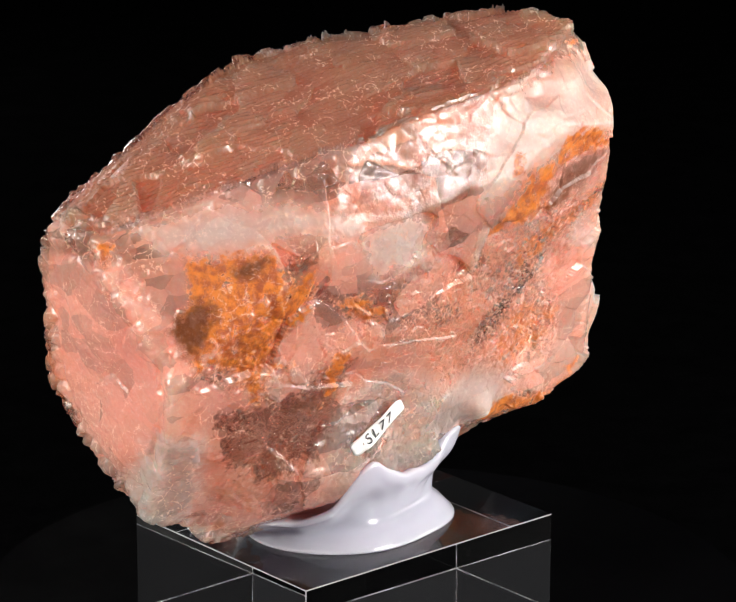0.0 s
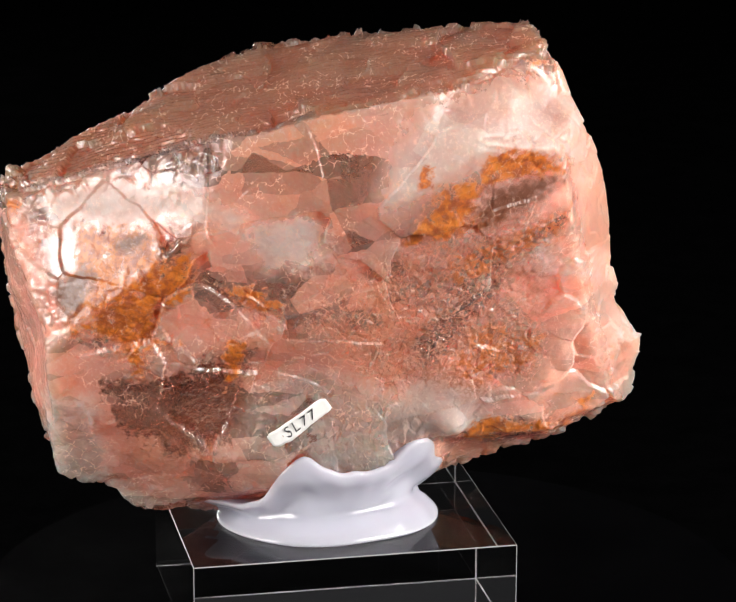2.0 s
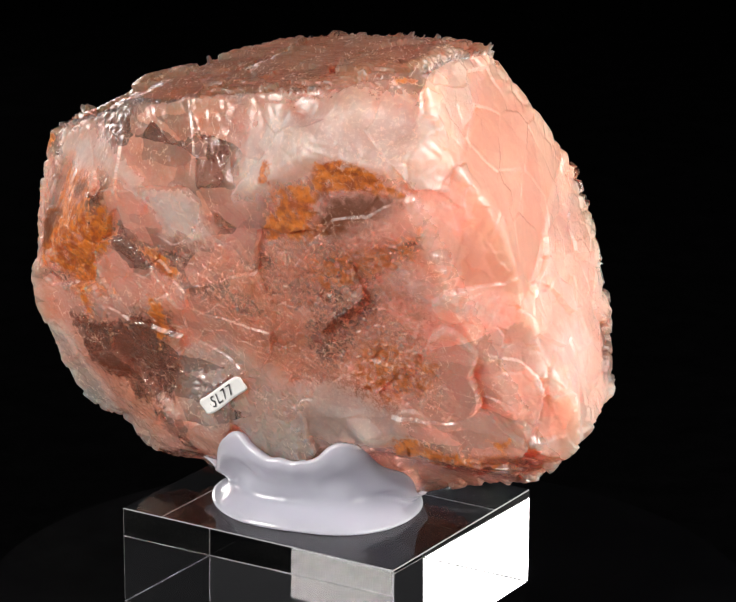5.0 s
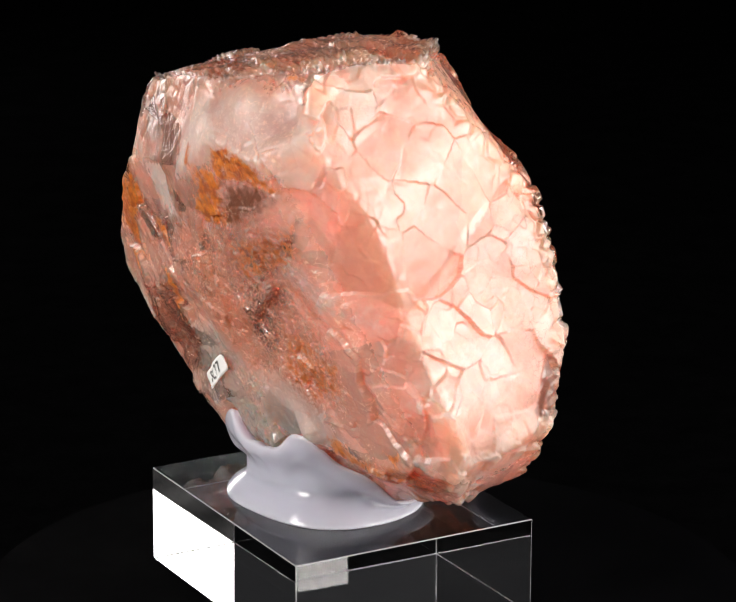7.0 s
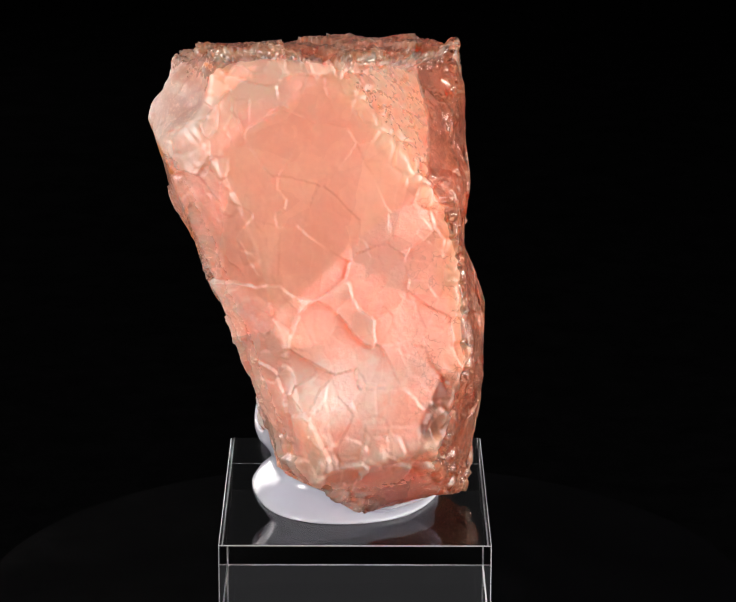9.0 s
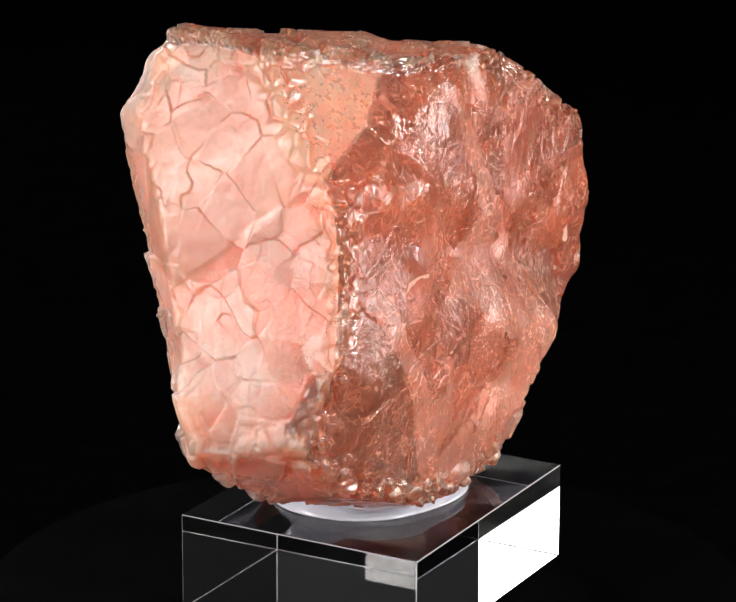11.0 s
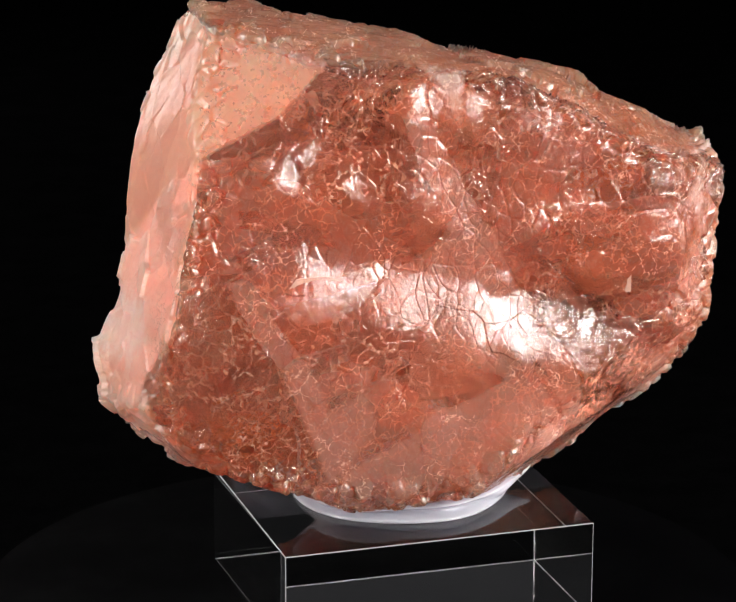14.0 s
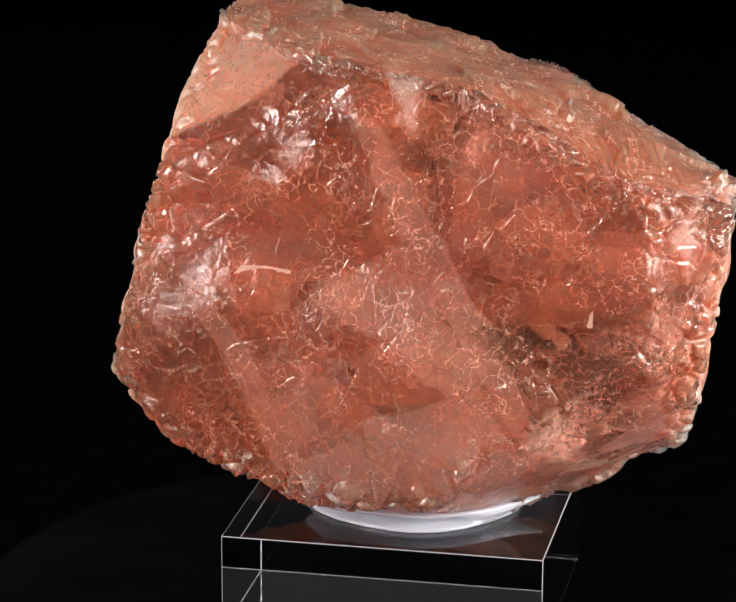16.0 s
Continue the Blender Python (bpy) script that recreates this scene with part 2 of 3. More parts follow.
facet(-0.7, 5.0, 27.9)
facet(-0.7, 5.1, 27.9)
facet(-0.7, 5.1, 27.9)
facet(-0.7, 5.1, 27.9)
facet(-0.7, 5.1, 27.8)
facet(-0.7, 5.1, 27.4)
facet(-0.6, 5.0, 27.1)
facet(-0.7, 5.1, 27.2)
facet(-0.7, 5.1, 25.4)
facet(-0.7, 5.1, 25.0)
facet(-0.7, 5.1, 25.1)
facet(0.3, 4.6, 23.2)
facet(-0.7, 5.1, 22.7)
facet(-0.7, 5.0, 23.1)
# knobs and hollows of the broken surface
lobe(29, -4, -2.5, 14)
lobe(-22, 11, -2.4, 14)
lobe(14, -29, 1.9, 14)
lobe(3, 2, -1.7, 14)
lobe(-25, -19, 1.8, 14)
lobe(-125, -11, -1.5, 14)
lobe(-109, -36, 2.3, 9)
lobe(160, -10, 1.4, 14)
lobe(54, -12, -2.2, 9)
lobe(-102, -54, -2.1, 9)
lobe(-50, 15, -2.1, 9)
lobe(-49, -8, 2.1, 9)
lobe(159, -40, -1.3, 14)
lobe(126, -17, 2.0, 9)
lobe(-152, 19, 1.9, 9)
lobe(-150, -64, 1.9, 9)
lobe(156, 78, 1.9, 9)
lobe(129, -39, -2.6, 6)
lobe(45, -28, 2.4, 6)
lobe(39, 41, 1.0, 14)
lobe(-58, 26, 2.4, 6)
lobe(-129, -47, 3.4, 4)
lobe(-98, -16, 2.2, 6)
lobe(-152, -32, -0.9, 14)
lobe(-106, -69, 2.1, 6)
lobe(-118, -58, -1.9, 6)
lobe(98, 39, 1.9, 6)
lobe(145, 15, -0.8, 14)
lobe(30, -28, 1.8, 6)
lobe(-11, 30, 0.8, 14)
lobe(-50, 42, -1.8, 6)
lobe(62, 1, 1.7, 6)
lobe(125, -50, 1.7, 6)
lobe(39, 13, 1.1, 9)
lobe(-136, 21, 1.7, 6)
lobe(42, -7, -1.1, 9)
lobe(148, 49, -1.6, 6)
lobe(-40, 6, -1.1, 9)
lobe(143, -14, 1.1, 9)
lobe(-15, 54, 1.6, 6)
lobe(151, -61, -2.4, 4)
lobe(-154, 44, -2.2, 4)
lobe(116, -35, -2.2, 4)
lobe(-140, 42, 2.2, 4)
lobe(-127, 38, -2.2, 4)
lobe(83, 39, -0.6, 14)
lobe(67, -15, 2.1, 4)
lobe(14, 53, 1.4, 6)
lobe(91, 0, 1.4, 6)
lobe(103, -5, -1.4, 6)
lobe(94, -20, 1.4, 6)
lobe(97, -43, -2.0, 4)
lobe(-121, 51, -2.0, 4)
lobe(-41, 31, 1.3, 6)
lobe(51, 78, -0.5, 14)
lobe(29, -4, 1.2, 6)
lobe(-102, 2, -0.8, 9)
lobe(154, -51, 1.2, 6)
lobe(143, -41, -1.8, 4)
lobe(90, -65, 1.7, 4)


def smoothstep(low, high, x):
    t = np.clip((x - low) / (high - low), 0, 1)
    return t * t * (3 - 2 * t)


CHANCE = np.random.default_rng(7).random((32768, 3)).astype(np.float32)


def scatter(cells, salt):
    """Three repeatable random numbers in 0..1 for each whole-numbered cell."""
    c = (cells + (salt * 11, salt * 5, salt * 3)) & 31
    return np.take(CHANCE, (c[:, 0] * 32 + c[:, 1]) * 32 + c[:, 2], axis=0)


def voronoi(points, salt):
    """Gap between the two nearest feature points, a random vector of the nearest cell, and the offset from its point."""
    base = np.floor(points).astype(np.int32)
    points = points.astype(np.float32)
    first, second = np.full(len(points), 9.0, np.float32), np.full(len(points), 9.0, np.float32)
    away, code = np.zeros_like(points), np.zeros_like(base)
    for dx in (-1, 0, 1):
        for dy in (-1, 0, 1):
            for dz in (-1, 0, 1):
                here = base + np.array((dx, dy, dz), np.int32)
                gone = points - here - scatter(here, salt)
                dist = np.sqrt(np.einsum("ij,ij->i", gone, gone))
                closer = dist < first
                second = np.where(closer, first, np.minimum(second, dist))
                first = np.where(closer, dist, first)
                away[closer], code[closer] = gone[closer], here[closer]
    return second - first, scatter(code, salt + 77), away


def fractal(points, octaves=4, salt=0):
    """Smooth value noise in octaves, about -1 to 1."""
    total, size, scale = np.zeros(len(points)), 1.0, 1.0
    for o in range(octaves):
        q = points * scale + 17.3 * o
        base = np.floor(q).astype(np.int32)
        f = q - base
        f = f * f * (3 - 2 * f)
        value = np.zeros(len(points))
        for dx in (0, 1):
            for dy in (0, 1):
                for dz in (0, 1):
                    w = np.abs(1 - dx - f[:, 0]) * np.abs(1 - dy - f[:, 1]) * np.abs(1 - dz - f[:, 2])
                    value += w * scatter(base + np.array((dx, dy, dz), np.int32), salt + o)[:, 0]
        total += (value * 2 - 1) * size
        size, scale = size * 0.5, scale * 2.1
    return total


def crystal_points(ways):
    """Surface points of the crystal, in mm, and the normals of its facets, for unit ways from its centre."""
    planes = np.array(FACETS)
    reach = np.maximum(ways @ planes.T, 1e-4)
    top = reach.max(1)
    share = reach / top[:, None]
    r = 1.0 / (top * (share ** 160).sum(1) ** (1 / 160.0))
    for way, height, spread in LOBES:
        r = r + height * np.exp(-(np.arccos(np.clip(ways @ way, -1, 1)) / spread) ** 2)
    pos = CENTRE + ways * r[:, None]
    weights = share ** 25
    normal = weights @ planes
    normal /= np.linalg.norm(normal, axis=1)[:, None]

    count = len(pos)
    upper = smoothstep(0.72, 0.86, normal[:, 2])
    front = smoothstep(0.35, 0.7, -normal[:, 0]) * (1 - upper)
    ending = smoothstep(0.5, 0.85, -normal[:, 1])
    cobbled = 1 - front
    rough_part = smoothstep(-0.5, 0.5, fractal(pos * 0.05, 2, 3))
    units = planes / np.linalg.norm(planes, axis=1)[:, None]
    bend = 1 - np.linalg.norm(weights @ units, axis=1) / weights.sum(1)
    ridge = smoothstep(0.025, 0.09, bend)
    warp = pos + 0.8 * np.stack([fractal(pos * 0.16, 2, 31 + 7 * k) for k in range(3)], 1)
    lift = np.zeros(count)

    # flat growth plates with fine grooves between them, longer along the top, steps along the ridges
    pick = cobbled > 0.02
    up, end, rim, coarse = upper[pick], ending[pick], ridge[pick], rough_part[pick]
    stretch = np.stack([np.ones(len(up)), 1 - 0.68 * up, 0.62 + 0.7 * up], 1)
    gap, tilt, off = voronoi(warp[pick] * stretch / 3.6, 1)
    step = np.round(tilt[:, 0] * 3) / 3 - 0.5
    rise = step * (0.06 + 0.3 * up + 1.0 * rim * (1 - 0.4 * end)) + (off * (tilt - 0.5)).sum(1) * (0.06 + 0.18 * end + 0.2 * up)
    rise += (smoothstep(0.0, 0.10, gap) - 1) * (0.05 + 0.05 * coarse + 0.06 * up) * (1 - 0.6 * end)
    gap, tilt, off = voronoi(warp[pick] * stretch / 1.7, 2)
    rise += (0.25 + 0.75 * np.maximum(coarse, up)) * ((np.round(tilt[:, 1] * 2) / 2 - 0.5) * (0.03 + 0.1 * up) * (1 - end)
                                                       + (smoothstep(0.0, 0.4, gap) - 1) * 0.06 * (1 - end))
    gap, tilt, off = voronoi(warp[pick] / 9.0, 6)
    rise += (off * (tilt - 0.5)).sum(1) * (0.5 + 1.6 * end)
    rise += up * (np.round(tilt[:, 1] * 3) / 3 - 0.5) * 1.7
    calm = 1 - MASKS["cap"][pick] * 0.75
    lift[pick] += cobbled[pick] * calm * rise
    # long thin layers along the top
    layer = pos[:, 2] * 0.9 + pos[:, 0] * 0.75 + 1.4 * fractal(pos * (0.10, 0.035, 0.10), 3, 41)
    lift += upper * (np.abs(layer % 1.0 - 0.5) - 0.25) * 0.7
    # tilted fracture faces on the broken front
    pick = front > 0.02
    gap, tilt, off = voronoi(warp[pick] / 15.0, 3)
    rise = (off * (tilt - 0.5)).sum(1) * 2.6
    gap, tilt, off = voronoi(warp[pick] / 5.0, 4)
    low = smoothstep(82, 60, pos[pick, 2] + 5 * fractal(pos[pick] * 0.08, 2, 21))
    rise += (off * (tilt - 0.5)).sum(1) * (0.2 + 0.9 * low * rough_part[pick])
    gap, tilt, off = voronoi(warp[pick] / 1.2, 5)
    bare = smoothstep(0.0, 0.5, fractal(pos[pick] * 0.09, 3, 61))
    grit = np.maximum(np.maximum(MASKS["net"], MASKS["frost_glint"])[pick], np.maximum(MASKS["glass"][pick], 0.1 + 0.8 * bare))
    rise += grit * ((off * (tilt - 0.5)).sum(1) * 0.55 + (tilt[:, 0] - 0.5) * 0.12)
    lift[pick] += front[pick] * rise * (1 - 0.6 * MASKS["milk"][pick])
    # scalloped ridges
    pick = ridge > 0.02
    gap, tilt, off = voronoi(warp[pick] / 4.2, 8)
    lift[pick] += ridge[pick] * (1 - 0.6 * ending[pick]) * (1 - 0.7 * smoothstep(-2, -12, pos[pick, 0])) * (smoothstep(0.0, 0.3, gap) - 0.7 + (tilt[:, 0] - 0.5) * 0.6) * 0.75
    MASKS["layered"], MASKS["ending"] = upper, ending
    lift += fractal(pos * 0.11, 4, 9) * (0.14 + 0.2 * front)
    pos = pos + normal * (lift - 0.2)[:, None]
    pos[:, 2] = np.maximum(pos[:, 2], 19.4)
    return pos


# ---- stains, veils, colour zones, painted glints and inner reflections: outlines on the crystal, seen square on from an azimuth (across, up, in mm) ----
PATCHES = []


def patch(kind, azimuth, soft, *outline):
    PATCHES.append((kind, azimuth, soft, outline))


patch("rust", 160, 1.6, (-46.9, 81.3), (-39.3, 81), (-31.8, 82.5), (-31.1, 78), (-32, 71.1), (-30.4, 66.4), (-33, 56), (-36.1, 54.5), (-39.4, 61.9), (-46.2, 63), (-49.7, 69.4), (-46.8, 74.4))
patch("rust", 160, 1.2, (24.3, 91.6), (26.5, 95.1), (29.7, 96.4), (34.8, 95.1), (39.2, 90.9), (34.1, 90), (30.7, 91.2), (24.9, 90.2))
patch("rust", 160, 1.8, (18, 89.8), (23.3, 90.9), (22.2, 81.9), (17.3, 79.2), (11.5, 78.4), (15.2, 84.6))
patch("rust", 160, 1.6, (-20.6, 72.5), (-14.2, 71.5), (-7.7, 68.7), (-13, 64), (-18.3, 68.8))
patch("rust", 160, 0.7, (14.5, 94.4), (16.5, 94), (16.3, 90.8), (14.7, 90.3))
patch("rust", 160, 0.7, (31.3, 110), (34.9, 109.9), (34.5, 108.9), (31.9, 109.2))
patch("rust", 160, 1.6, (19.2, 36.6), (23.5, 40.7), (35.9, 38.5), (28, 37.3), (23, 32))
patch("rust", 160, 1.2, (37.6, 43.4), (42.2, 43.9), (40.3, 41))
patch("rust", 160, 1.0, (-21.1, 50.4), (-18.8, 61.2), (-15.9, 61), (-18.6, 53.1))
patch("rust", 140, 0.8, (-46.4, 83.9), (-43.6, 83.8), (-45.1, 79.7))
patch("rust", -125, 1.4, (-52, 64.9), (-49.9, 72.1), (-46.8, 78.9), (-45.1, 73.5), (-46, 64.4), (-42.7, 60.9), (-47.7, 60.6))
patch("speck", -125, 2.2, (-12.5, 52.9), (-8.3, 56.6), (-1.8, 56.7), (-1.5, 50.2), (-7.5, 48.3))
patch("speck", -125, 2.0, (-1.2, 38.6), (7.3, 41.1), (14.3, 39), (16.4, 33.9), (11.3, 31.5), (5.7, 38.3))
patch("speck", -125, 2.0, (-21.6, 75.8), (-12.5, 81.9), (-8.4, 85.6), (-8.4, 78.1), (-19.1, 70.1))
patch("speck", -170, 2.0, (6.7, 54.2), (13.3, 60.1), (17.5, 58.2), (10.1, 48.4))
patch("umber", 160, 1.6, (-50.5, 69.7), (-45.5, 74.5), (-43, 72.8), (-46.2, 65.9), (-48.3, 65.3))
patch("umber", 160, 1.2, (-38.4, 78.9), (-32.5, 82.1), (-34.3, 78.7))
patch("umber", 160, 1.8, (25.4, 88.4), (34.9, 90.1), (39.3, 89.8), (30.9, 83.9), (23.5, 81.6), (22.6, 84.6))
patch("net", 160, 4.0, (-6.9, 63.7), (-1.1, 70), (11.9, 79.7), (18.5, 80.5), (22.6, 81.8), (31.8, 84.2), (35.2, 71.4), (36, 62.9), (34.7, 48.1), (19.1, 46.6), (6.3, 50.1), (0.5, 59.4))
patch("net", 160, 3.0, (-48.3, 65.7), (-30.4, 66.4), (-32.3, 56.4), (-39.6, 56.7))
patch("milk", 160, 4.0, (12.2, 102.3), (18.2, 105.6), (33.2, 106.3), (40.2, 98.8), (42.1, 92.5), (28.1, 95.4), (15.1, 90.2), (7.8, 86.1), (9.4, 96.8))
patch("milk", 160, 3.0, (-54.8, 86.5), (-25.3, 89.5), (-14, 86.1), (-17.2, 82.9), (-24.4, 85.4), (-36, 82.6), (-50.3, 82.6))
patch("milk", -170, 3.0, (-34.1, 83.4), (-28.1, 84.9), (-21.5, 82.8), (-22.5, 76.2), (-29.2, 76.4))
patch("milk", -105, 3.0, (-34.7, 102.9), (-21.1, 108.3), (-17.7, 102.1), (-22.5, 96.6), (-33.1, 94.8))
patch("milk", -125, 2.5, (-15, 52.2), (-5.8, 45.9), (-2.4, 38.7), (-12.5, 37.5), (-19.4, 39.9))
patch("frost_glint", 160, 2.2, (-17.6, 82.4), (-14, 85.3), (-4.3, 84.7), (2.5, 76.2), (-4.4, 73.4), (-12.5, 78.4))
patch("frost_glint", 160, 2.0, (29.6, 72.4), (34.6, 77.5), (43.8, 70.9), (45, 66.2), (38.4, 68.8))
patch("frost_glint", 140, 1.5, (-43.7, 39.5), (-35.2, 50.6), (-27.7, 47.8), (-30.5, 37.2), (-33.7, 29.3), (-40, 31.9))
# A white glint near the edge, painted as a whitish patch.
patch("frost_glint", 5, 1.5, (55.2, 78.5), (60.5, 85.5), (61.3, 76.6), (59.8, 70.9))
patch("frost_glint", 5, 1.0, (5, 106), (11.6, 105.5), (9.9, 95.2))
patch("frost_glint", -90, 2.5, (-7.5, 62.2), (1.4, 62.4), (5.5, 57.1), (1.4, 50.9), (-6.7, 51.6), (-14.9, 53.8))
patch("glass", 160, 3.0, (-19.6, 49), (-4.5, 54.8), (10.5, 45.1), (17.9, 38.4), (6.3, 30.8), (-14.8, 35))
patch("glass", 160, 3.0, (-52.5, 48.6), (-44, 50.2), (-41.6, 36.1), (-46.3, 30.8), (-52, 31))
patch("pale", 5, 1.2, (-12.4, 31.6), (1.3, 39.8), (3.9, 29.4), (-2, 25), (-11.5, 27.3))
patch("smoke", 160, 2.5, (-43, 53.6), (-28.2, 56.3), (-14.3, 60.5), (-17.9, 50), (-21, 40.4), (-31.6, 35.8), (-40.4, 41.6))
patch("smoke", 160, 2.0, (-31.4, 80.3), (-25.3, 83), (-24.5, 78), (-28.8, 66.3), (-31.5, 70.1))
# Dark fields of the inner reflections on the back, put into the colour.
patch("dusk", 5, 1.0, (-34.1, 70.7), (-24.2, 54.1), (-14.8, 31), (-28.8, 31.9), (-45.2, 42.6), (-47.1, 49.3), (-41.2, 68.1))
patch("dusk", 5, 1.2, (28.2, 52.4), (41.7, 58.4), (40.7, 41.5), (34.7, 39.2))
patch("dusk", 5, 2.0, (21.5, 60.3), (34.8, 65.8), (51.1, 65.3), (41.7, 58.8), (28.2, 53.2))
patch("dusk", 5, 2.0, (11.9, 101.5), (21.1, 101.7), (19.4, 97), (7.9, 88.3))
patch("salmon", -125, 1.2, (8.8, 110.9), (26.6, 92.4), (37.1, 62.1), (35.6, 47.4), (21, 33.2), (14.9, 28), (-4.1, 46.7), (-15, 51.1), (-11.6, 68.5), (-7.2, 86.5), (-2.9, 96.9))
patch("salmon", 140, 2.0, (-55.7, 79.1), (-42, 80.9), (-33.3, 70.9), (-30.9, 63.3), (-39.5, 47.8), (-45.9, 40.4), (-54.3, 51.4))
patch("cap", -55, 0.8, (-15.6, 110.2), (0.4, 105.7), (-2.7, 98.6), (-10.9, 91.3), (-24.3, 81.1), (-37.3, 69.9), (-41.8, 74.7), (-40.3, 96.3), (-29.9, 103.3), (-21.3, 109.9))
# Two bands where inner planes reflect, their brightness painted as paler colour.
patch("pale", 5, 1.2, (-34.3, 70.6), (-29.2, 70.9), (-19.1, 56.1), (-10.7, 33.7), (-14.8, 31), (-24.2, 54.1))
patch("pale", 5, 1.0, (-0.5, 97.2), (3.7, 97.4), (13.3, 80), (25.7, 61.2), (35.2, 38.5), (31.3, 37.5), (18.1, 60.2), (6.6, 78.6))
patch("pale", 5, 2.5, (-1.3, 69.7), (9.6, 78.1), (18.1, 60.2), (31.3, 36.4), (29.9, 22.9), (3.1, 27.3), (1.3, 42.6), (16.4, 49.5), (-7.2, 64.9))
patch("pale", 5, 2.0, (-18.3, 44.3), (-10.6, 47.6), (-7.2, 53), (-12.3, 56.4), (-5.5, 42.2), (-12.4, 32.2))
patch("pale", -55, 1.2, (-24.1, 62.8), (-14.1, 70.7), (-5.9, 71.9), (-0.2, 58.2), (-6.7, 50.5), (-14, 45.4), (-27.4, 48.8))

MASKS = {}


def fill_masks(ways):
    """How far each spot of the crystal lies within the patches of each kind, 0 to 1, a half at the outline."""
    planes = np.array(FACETS)
    reach = np.maximum(ways @ planes.T, 1e-4)
    top = reach.max(1)
    pos = CENTRE + ways / top[:, None]
    normal = ((reach / top[:, None]) ** 25) @ planes
    normal /= np.linalg.norm(normal, axis=1)[:, None]
    wave = fractal(pos * 0.12, 4, 51)
    for kind, azimuth, soft, outline in PATCHES:
        a = radians(azimuth)
        mask = MASKS.setdefault(kind, np.zeros(len(ways)))
        across = -pos[:, 0] * math.sin(a) + pos[:, 1] * math.cos(a)
        facing = normal[:, 0] * math.cos(a) + normal[:, 1] * math.sin(a)
        us, zs = [p[0] for p in outline], [p[1] for p in outline]
        pick = np.nonzero((facing > 0.02) & (across > min(us) - 6) & (across < max(us) + 6)
                          & (pos[:, 2] > min(zs) - 6) & (pos[:, 2] < max(zs) + 6))[0]
        u, z = across[pick], pos[pick, 2]
        near, inside = np.full(len(pick), 99.0), np.zeros(len(pick), bool)
        for (u1, z1), (u2, z2) in zip(outline, outline[1:] + outline[:1]):
            du, dz = u2 - u1, z2 - z1
            k = np.clip(((u - u1) * du + (z - z1) * dz) / (du * du + dz * dz + 1e-9), 0, 1)
            near = np.minimum(near, np.hypot(u - u1 - k * du, z - z1 - k * dz))
            if dz:
                inside ^= ((z1 > z) != (z2 > z)) & (u < du * (z - z1) / dz + u1)
        depth = np.where(inside, near, -near) + wave[pick] * min(0.55 * soft, 1.2)
        value = np.clip(0.5 + 0.5 * depth / soft, 0, 1) * smoothstep(0.02, 0.2, facing[pick])
        mask[pick] = np.maximum(mask[pick], value)


def build_crystal():
    root = tagged(new("crystal"), "raw pink translucent beryl crystal with milky veils and rusty orange stains", "mineral specimen")
    bm = bmesh.new()
    bmesh.ops.create_icosphere(bm, subdivisions=9, radius=1.0)
    mesh = bpy.data.meshes.new("body")
    bm.to_mesh(mesh)
    bm.free()
    ways = np.empty(len(mesh.vertices) * 3)
    mesh.vertices.foreach_get("co", ways)
    ways = ways.reshape(-1, 3)
    ways /= np.linalg.norm(ways, axis=1)[:, None]
    fill_masks(ways)
    pos = crystal_points(ways) * MM
    for kind, mask in MASKS.items():
        mesh.attributes.new(kind, "FLOAT", "POINT").data.foreach_set("value", mask.astype(np.float32))
    mesh.vertices.foreach_set("co", pos.ravel())
    mesh.update()
    part("body", mesh, BERYL, root)
    faces = np.empty(len(mesh.polygons) * 3, dtype=np.int32)
    mesh.polygons.foreach_get("vertices", faces)
    return root, BVHTree.FromPolygons([Vector(q) for q in pos], faces.reshape(-1, 3).tolist())


crystal, SURFACE = build_crystal()


def surface_hit(origin, way):
    """Where a ray in mm meets the crystal from outside: place and normal in mm, or None."""
    place, normal, _, _ = SURFACE.ray_cast(Vector(origin) * MM, Vector(way).normalized(), 0.3)
    return (place / MM, normal) if place else (None, None)


